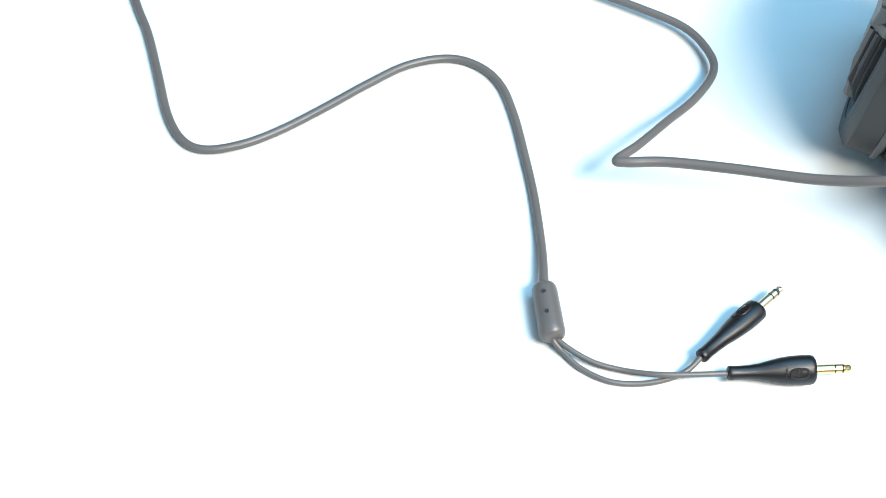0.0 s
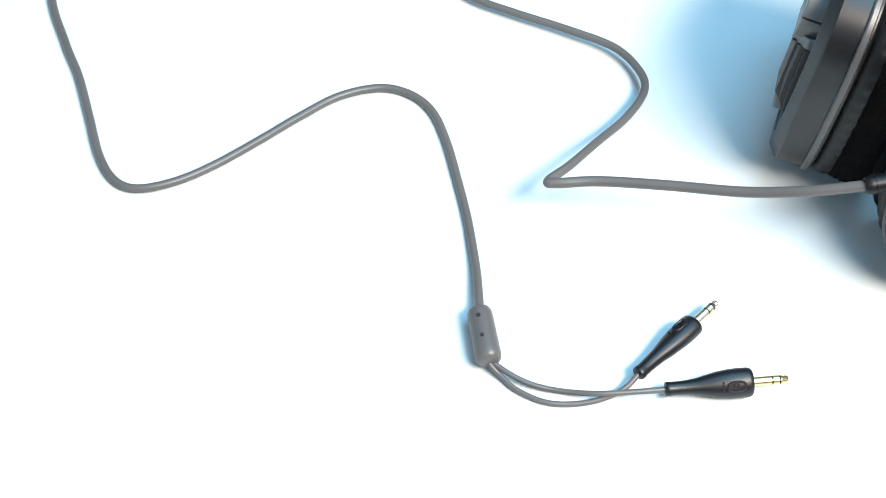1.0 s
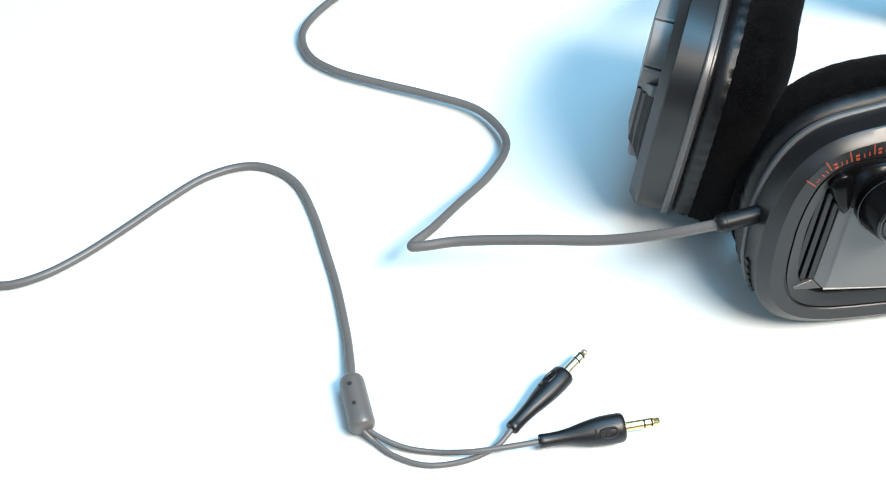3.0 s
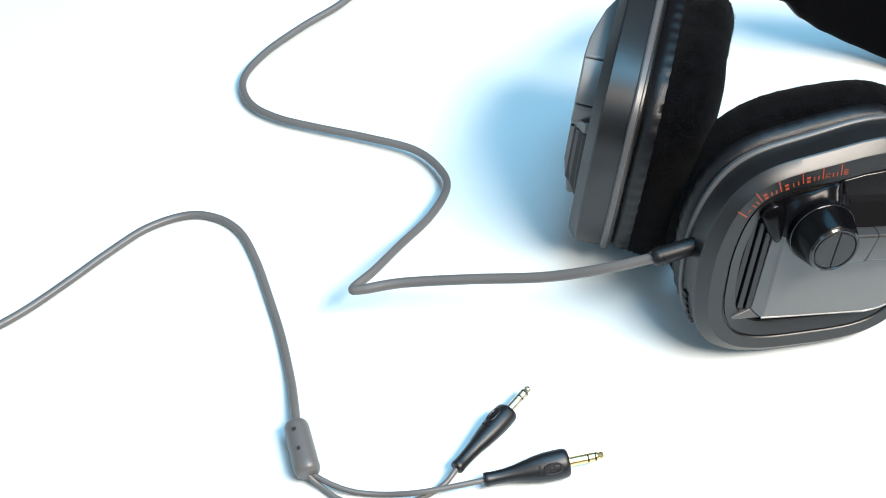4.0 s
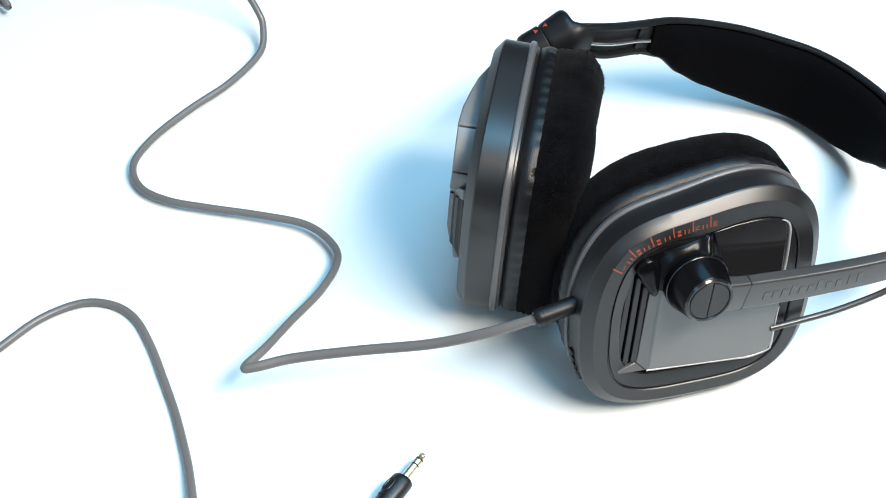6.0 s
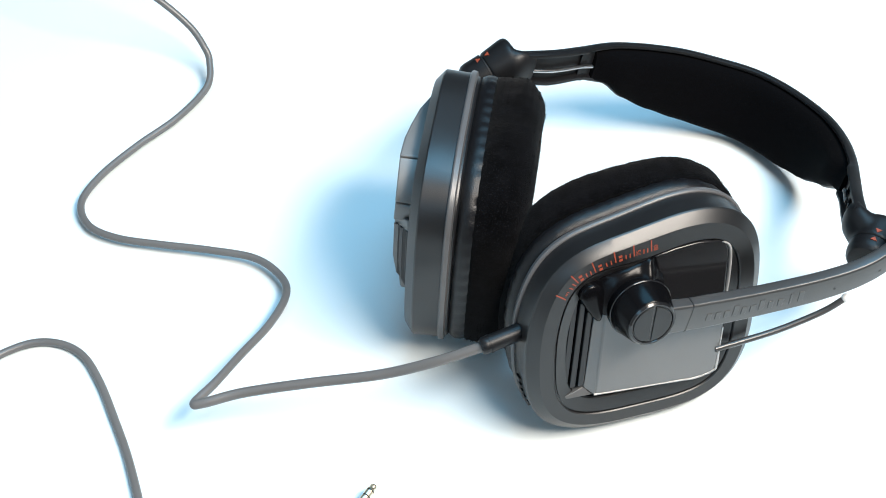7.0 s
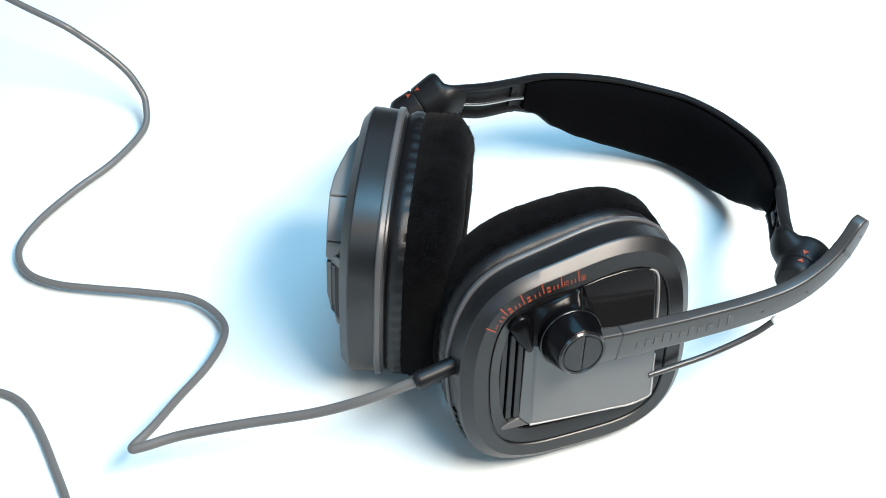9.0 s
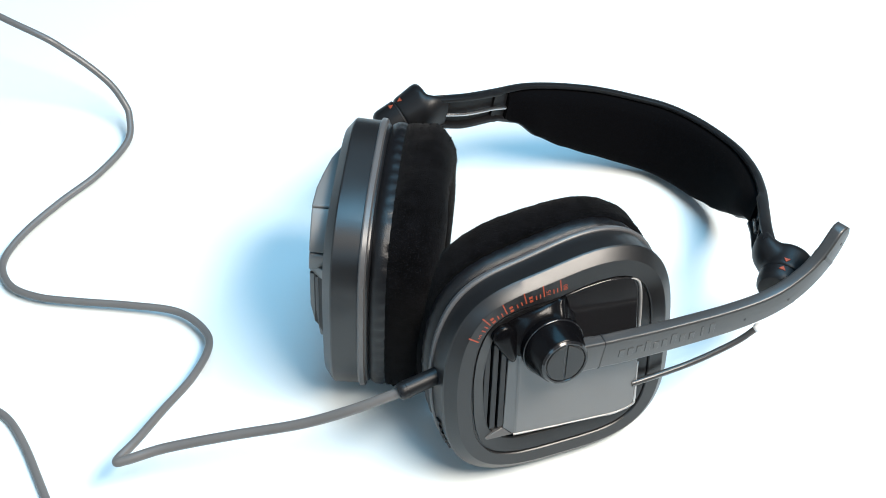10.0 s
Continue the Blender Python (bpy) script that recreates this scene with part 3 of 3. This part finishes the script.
# headband: its upper outer edge, from one joint round to the other, in the band's leaning plane
RISE = Vector((0.2914, 0.1679, 0.9418)).normalized()
STOPS = [((0.4262, 0.6146, 0.0658), 13.0), ((0.4417, 0.6158, 0.0619), 14.8), ((0.4559, 0.6202, 0.0571), 14.2), ((0.4711, 0.6260, 0.0515), 18.0), ((0.4835, 0.6278, 0.0473), 25.0),
         ((0.4958, 0.6274, 0.0435), 29.2), ((0.5086, 0.6253, 0.0397), 31.6), ((0.5230, 0.6204, 0.0353), 32.6), ((0.5359, 0.6121, 0.0328), 33.2), ((0.5440, 0.6005, 0.0324), 33.2),
         ((0.5490, 0.5863, 0.0333), 33.0), ((0.5511, 0.5700, 0.0356), 30.4), ((0.5486, 0.5523, 0.0395), 23.6), ((0.5425, 0.5352, 0.0445), 15.2), ((0.5342, 0.5185, 0.0500), 12.2),
         ((0.5285, 0.5073, 0.0538), 12.4), ((0.5248, 0.4985, 0.0560), 13.0)]
rim = spline([p for p, h in STOPS], 8)
MID = Vector((0.445, 0.545, 0))


def band_frame(k):
    n = len(rim)
    t = rim[min(k + 1, n - 1)] - rim[max(k - 1, 0)]
    inward = RISE.cross(t).normalized()
    if inward.dot(MID - rim[k]) < 0:
        inward.negate()
    return inward


def band_height(k):
    q = min(k / 8, len(STOPS) - 1.001)
    i, f = int(q), q - int(q)
    f = f * f * (3 - 2 * f) * 0.4 + f * 0.6
    return (STOPS[i][1] * (1 - f) + STOPS[i + 1][1] * f) * MM


def band_loft(bm, ks, section):
    """Sections of (inward, upward) millimetres along the rim."""
    rings = []
    for k in ks:
        i = band_frame(k)
        rings.append([bm.verts.new(rim[k] + i * a * MM + RISE * h * MM) for a, h in section(k, band_height(k) / MM)])
    m = len(rings[0])
    for r0, r1 in zip(rings, rings[1:]):
        for q in range(m):
            w = (q + 1) % m
            bm.faces.new((r0[q], r0[w], r1[w], r1[q]))
    bm.faces.new(rings[0][::-1])
    bm.faces.new(rings[-1])
    bmesh.ops.recalc_face_normals(bm, faces=bm.faces)


def shell_section(k, h):
    lip = 4.8 if k < 18 or k > 106 else 3.8
    return [(0.0, -1.0), (0.25, -0.3), (0.9, 0), (lip - 0.9, -0.1), (lip - 0.2, -0.5), (lip, -1.1), (lip - 0.2, -1.8), (lip - 0.8, -2.1), (2.2, -2.5), (2.2, -h + 2.5), (lip - 0.8, -h + 2.1), (lip, -h + 1.6),
            (lip, -h + 0.6), (lip - 0.6, -h), (1.0, -h), (0.3, -h + 0.8)]


bm = bmesh.new()
band_loft(bm, range(len(rim)), shell_section)
band = part("headband", bm, BANDSKIN, headset, "curved black plastic headband", smooth=40, m=INV)


def pad_section(k, h):
    g = min(max((k - 20) / 9, 0.0), 1.0) * min(max((107 - k) / 7, 0.0), 1.0)
    g = max(0.08, math.sin(g * math.pi / 2))
    o, d, e = 2.0, 1.6 + 5.6 * g, h - 0.8
    return [(o, -2.6), (o + 0.42 * d, -2.8), (o + 0.72 * d, -4.2), (o + 0.92 * d, -4.2 - 0.12 * e), (o + 1.0 * d, -0.5 * e - 2), (o + d, -0.78 * e), (o + 0.9 * d, -0.92 * e), (o + 0.62 * d, -0.99 * e), (o, -e)]


bm = bmesh.new()
band_loft(bm, range(20, 108), pad_section)
part("headband_pad", bm, FOAM, band, "soft black fabric pad inside the headband", smooth=60)
# a sliding rod and ribs in each open end of the band
for ks in (range(0, 20), range(111, 118)):
    bm = bmesh.new()
    band_loft(bm, ks, lambda k, h: [(4.2 + 1000 * a, -0.54 * h + 1000 * b) for a, b in circle(0.00085, 10)])
    part("sliding_rod", bm, STEEL, band, "satin grey sliding rod", smooth=60)
for k0 in (16, 110, 116):
    bm = bmesh.new()
    band_loft(bm, range(k0, k0 + 2), lambda k, h: [(2.0, -2.0), (3.2, -2.0), (3.2, -h + 2.0), (2.0, -h + 2.0)])
    part("end_rib", bm, BANDSKIN, band)


def yoke_joint(eye, target, seam, length, r0, r1, top, ks, fillet):
    """Swivel barrel from eye towards target, split at the seam; r0, r1: its radii at the base and at the shoulder; top: where the marks face; ks: the band's stations from which its neck flows in."""
    z = (Vector(target) - Vector(eye)).normalized()
    m = z.to_track_quat("Z", "Y").to_matrix().to_4x4()
    m.translation = Vector(eye)
    # the barrel and the band's end, melted into one shoulder
    bm = bmesh.new()
    lathe(bm, [(0.1, seam), (r0 - 0.6, seam), (r0 + 0.1, seam + 0.15), (r0 + 0.25, seam + 0.5), (r1, length - 3.4), (r1 + 0.05, length - 2.4), (r1 - 0.25, length - 1.3), (r1 - 1.0, length - 0.5), (r1 - 2.4, length), (0.1, length + 0.3)], 56)
    stations = [rim[k] + band_frame(k) * 2.4 * MM - RISE * band_height(k) * 0.5 for k in ks]
    stations.append(Vector(eye) + z * (length - 7.5) * MM)
    line = [m.inverted() @ p for p in spline(stations, 8)]
    sweep(bm, line, lambda k, s: [(x * (2.6 + 5.6 * s ** 1.5) * MM, y * (0.5 * band_height(ks[0]) + 2.4 * s * s * MM)) for x, y in circle(1.0, 24)], up=m.to_3x3().inverted() @ RISE)
    bmesh.ops.holes_fill(bm, edges=bm.edges, sides=80)
    bmesh.ops.recalc_face_normals(bm, faces=bm.faces)
    j = part("yoke_joint", bm, BANDSKIN, headset, "rounded black swivel joint with orange marks", smooth=180, m=INV @ m)
    melt = j.modifiers.new("melt", "REMESH")
    melt.mode, melt.voxel_size, melt.use_smooth_shade = "VOXEL", 0.45 * MM, True
    soft = j.modifiers.new("soft", "SMOOTH")
    soft.factor, soft.iterations = 0.5, fillet
    bm = bmesh.new()
    lathe(bm, [(0.1, -0.2), (r0 - 4.0, 0), (r0 - 1.6, 0.5), (r0 - 0.5, 1.8), (r0 - 0.1, 3.6), (r0 + 0.2, seam - 0.5), (r0 - 0.1, seam - 0.25), (r0 - 0.8, seam - 0.2), (0.1, seam - 0.2)], 56)
    part("joint_base", bm, BANDSKIN, j, smooth=32)
    bm = bmesh.new()
    lathe(bm, [(0.1, seam - 0.4), (r0 - 0.5, seam - 0.4), (r0 - 0.5, seam + 0.6), (0.1, seam + 0.6)], 40)
    part("joint_pin", bm, DARK, j, smooth=32)
    up = m.to_3x3().inverted() @ Vector(top)
    a = math.atan2(up.y, up.x)
    slope = (r1 - r0 - 0.25) / (length - 3.4 - seam)
    for k, h in enumerate((seam - 2.0, seam + 2.2)):
        bm = bmesh.new()
        rad = r0 + 0.1 if k == 0 else r0 + 0.25 + 1.9 * slope
        nrm = Vector((math.cos(a), math.sin(a), 0))
        f = Matrix((Vector((0, 0, 1)).cross(nrm), Vector((0, 0, 1)), nrm)).transposed().to_4x4()
        f.translation = (nrm * rad + Vector((0, 0, h))) * MM
        q = 1 if k == 0 else -1
        tri = [(-1.25, -0.8 * q), (1.25, -0.8 * q), (0, 1.0 * q)]
        vs = [bm.verts.new(f @ (Vector((x, y, 0.2)) * MM)) for x, y in tri] + [bm.verts.new(f @ (Vector((x, y, -0.8)) * MM)) for x, y in tri]
        bm.faces.new(vs[:3])
        for i in range(3):
            bm.faces.new((vs[i], vs[(i + 1) % 3], vs[3 + (i + 1) % 3], vs[3 + i]))
        part("orange_mark", bm, ORANGE, j)
    return j


yoke_joint((0.5162, 0.4811, 0.0471), (0.5362, 0.4992, 0.0471), 7.0, 19.0, 8.4, 9.8, (-0.20, -0.18, 1.0), (122, 127), 40)
yoke_joint((0.4045, 0.6150, 0.0522), (0.4255, 0.6170, 0.0595), 11.0, 24.0, 8.2, 9.8, (0.0, 0.10, 1.0), (4, 0), 25)

# ---------------------------------------------------------------- cable
cord = empty("headset_cable", Matrix.Scale(SIZE, 4) @ pose(0.25, 0.52, 0), "grey rubber headset cable snaking over the tabletop to two plugs", "cable")
CINV = pose(0.25, 0.52, 0).inverted()


def tube(name, pts, r, mat, parent, inv, label="", per=10, n=14, swell=0.0):
    """A round cord through the points; swell: how much stouter its last quarter is."""
    bm = bmesh.new()
    sweep(bm, spline(pts, per), lambda k, s: circle(r * (1 + swell * min(1.0, max(0.0, (s - 0.74) / 0.10))), n))
    return part(name, bm, mat, parent, label, smooth=60, m=inv)


Z = 0.0017
tube("cable", [(0.2436, 0.464, 0.0050), (0.2440, 0.476, 0.0040), (0.2440, 0.488, 0.0025), (0.2428, 0.508, Z), (0.2405, 0.526, Z), (0.2375, 0.545, Z), (0.233, 0.560, Z), (0.225, 0.569, Z), (0.2135, 0.5725, Z),
               (0.198, 0.5685, Z), (0.183, 0.5585, Z), (0.168, 0.547, Z), (0.152, 0.5355, Z), (0.138, 0.528, Z), (0.125, 0.525, Z), (0.1165, 0.5287, Z), (0.110, 0.5405, Z),
               (0.1045, 0.561, Z), (0.099, 0.581, Z), (0.0925, 0.5985, Z), (0.084, 0.628, Z), (0.080, 0.68, Z), (0.10, 0.74, Z), (0.15, 0.795, Z), (0.186, 0.780, 0.004), (0.197, 0.766, 0.006), (0.190, 0.779, 0.012)],
     0.00160, CABLE, cord, CINV, "smooth grey rubber cable")
tube("cable", [(0.190, 0.779, 0.012), (0.185, 0.810, 0.035), (0.22, 0.805, 0.055), (0.2740, 0.751, 0.046), (0.2920, 0.740, 0.034), (0.3050, 0.7305, 0.0215), (0.3100, 0.722, 0.014), (0.3110, 0.716, 0.009), (0.3070, 0.7039, 0.0045),
               (0.2909, 0.6878, 0.0035), (0.2710, 0.6746, 0.0032), (0.2527, 0.6593, 0.0035), (0.2424, 0.6446, 0.0035), (0.2437, 0.6298, 0.0035), (0.2539, 0.6190, 0.0035), (0.2695, 0.6103, 0.0037),
               (0.2892, 0.6005, 0.0040), (0.3064, 0.5900, 0.0045), (0.3144, 0.5771, 0.0050), (0.3147, 0.5652, 0.0060), (0.3050, 0.5489, 0.0092), (0.2909, 0.5322, 0.0145), (0.2790, 0.5186, 0.0180), (0.2704, 0.5105, 0.0195),
               (0.2735, 0.5088, 0.0203), (0.2880, 0.5083, 0.0215), (0.3110, 0.5030, 0.025), (0.3355, 0.4942, 0.0315), (0.3540, 0.4866, 0.041), (0.3720, 0.4822, 0.0491)],
     0.00160, CABLE, cord, CINV, "smooth grey rubber cable", swell=0.2)
line = spline([(0.3692, 0.4820, 0.0489), (0.3790, 0.4834, 0.0495), (0.3895, 0.4852, 0.0500)], 10)
bm = bmesh.new()
sweep(bm, line, lambda k, f: circle(0.0025 if k == 0 else 0.0031 if k == 1 else 0.0032 - 0.0001 * f, 20))
relief = part("strain_relief", bm, BANDSKIN, headset, "short black strain relief", smooth=40, m=INV)
bm = bmesh.new()
sweep(bm, line[3:5], lambda k, f: circle(0.00335, 20))
part("relief_ring", bm, BANDSKIN, relief, smooth=40)

# splitter
A, B = Vector((0.2434, 0.4660, 0.0055)), Vector((0.2452, 0.4455, 0.0055))
axis = (B - A).normalized()
m = axis.to_track_quat("Z", "Y").to_matrix().to_4x4()
m.translation = A
bm = bmesh.new()
lathe(bm, [(2.4, -0.4), (3.6, 0.1), (4.2, 1.2), (4.35, 3.0), (4.5, 17.0), (4.55, 18.6), (4.1, 20.2), (3.2, 21.0), (2.2, 21.1)], 40)
splitter = part("cable_splitter", bm, CABLE, cord, "grey rubber splitter sleeve", smooth=50, m=CINV @ m)
wm = m.inverted()
for d in (4.4, 12.4):
    c = A + axis * d * MM
    bm = bmesh.new()
    top = Matrix.Translation(wm @ (c + Vector((-0.0012, -0.0004, 0.00430)))) @ wm.to_3x3().to_4x4()
    lathe(bm, [(0.75, -1.2), (0.75, 0.09)], 14, top)
    part("sleeve_hole", bm, DARK, splitter)

tube("thin_lead", [(0.2449, 0.4475, 0.0052), (0.2457, 0.4450, 0.004), (0.2490, 0.4418, 0.002), (0.2540, 0.4366, 0.0012), (0.2627, 0.4318, 0.0011), (0.272, 0.4307, 0.0011), (0.2815, 0.4317, 0.002), (0.2893, 0.4345, 0.0036), (0.2950, 0.4396, 0.005)],
     0.00098, CABLE, cord, CINV, "thin grey lead", n=10)
tube("thin_lead", [(0.2458, 0.4475, 0.0052), (0.2470, 0.4456, 0.004), (0.2527, 0.4412, 0.003), (0.2597, 0.4378, 0.002), (0.2689, 0.4355, 0.0015), (0.2796, 0.4327, 0.0040), (0.2909, 0.4325, 0.0046), (0.3040, 0.4331, 0.0048)],
     0.00098, CABLE, cord, CINV, "thin grey lead", n=10)


def plug(eye, end, spin, metal, slim, label):
    """A jack plug; its boot starts at eye, its body points to end."""
    z = (Vector(end) - Vector(eye)).normalized()
    m = z.to_track_quat("Z", "Y").to_matrix().to_4x4() @ pose(0, 0, 0, 0, 0, spin)
    m.translation = Vector(eye)
    bm = bmesh.new()
    lathe(bm, [(1.4, -0.2), (2.2, 0.0), (2.42, 0.4), (2.45, 1.4), (2.34, 1.9), (2.32, 4.0), (2.42, 7.0), (2.85, 10.5), (3.7, 14.0), (4.5, 17.5), (4.95, 21.0), (5.1, 24.5), (5.05, 27.4), (4.8, 28.5), (4.2, 29.0), (1.9, 29.05)], 36)
    for v in bm.verts:
        t = max(0.0, min(1.0, (v.co.z / MM - 8) / 10))
        v.co.y *= 1 - 0.16 * t
        v.co.x *= 1 - slim * t
        v.co.y *= 1 - slim * t
    body = part("plug", bm, PLUG, cord, label, smooth=40, m=CINV @ m)
    bm = bmesh.new()
    lathe(bm, [(2.0, 29.0), (2.0, 29.5), (1.58, 29.7), (1.58, 35.6)], 24)
    part("pin_sleeve", bm, metal, body, smooth=30)
    for h in (35.6, 38.2):
        bm = bmesh.new()
        lathe(bm, [(1.40, h - 0.2), (1.40, h + 0.7)], 24)
        part("insulator_ring", bm, DARK, body, smooth=30)
    bm = bmesh.new()
    lathe(bm, [(1.2, 36.1), (1.58, 36.15), (1.58, 38.15), (1.2, 38.2)], 24)
    part("pin_ring", bm, metal, body, smooth=30)
    bm = bmesh.new()
    lathe(bm, [(1.2, 38.7), (1.58, 38.75), (1.5, 39.2), (1.15, 39.8), (1.42, 40.5), (1.1, 41.2), (0.5, 41.5)], 24)
    part("pin_tip", bm, metal, body, smooth=30)
    # raised symbol on the flat side
    y = 0.84 * 5.02 * (1 - slim)
    bm = bmesh.new()
    loft(bm, [(1.9, 3.2, -0.6, 3), (1.9, 3.2, 0.10, 3), (1.7, 3.0, 0.34, 3), (1.35, 2.6, 0.34, 3), (1.15, 2.4, 0.02, 3)], n=28, cap_first=True, cap_last=True)
    bm.transform(Matrix(((1, 0, 0, 0), (0, 0, 1, (y - 0.05) * MM), (0, 1, 0, 23.0 * MM), (0, 0, 0, 1))))
    part("symbol", bm, PLUG, body)
    bm = bmesh.new()
    for w, h, d in ((3.4, 18.6, 0.36), (0.6, 19.2, 0.26), (1.7, 22.2, 0.0), (1.7, 23.6, 0.0)):
        box(bm, (w, 0.5, 0.45), (0, y - 0.05 - d, h))
    part("symbol_foot", bm, PLUG, body)
    return body


plug((0.2943, 0.4390, 0.0052), (0.3240, 0.4651, 0.0060), -30, BRASS, 0.12, "black rubber jack plug with a pale brass pin")
plug((0.3027, 0.4331, 0.0048), (0.3443, 0.4350, 0.0060), 45, GOLD, 0, "black rubber jack plug with a gold pin")
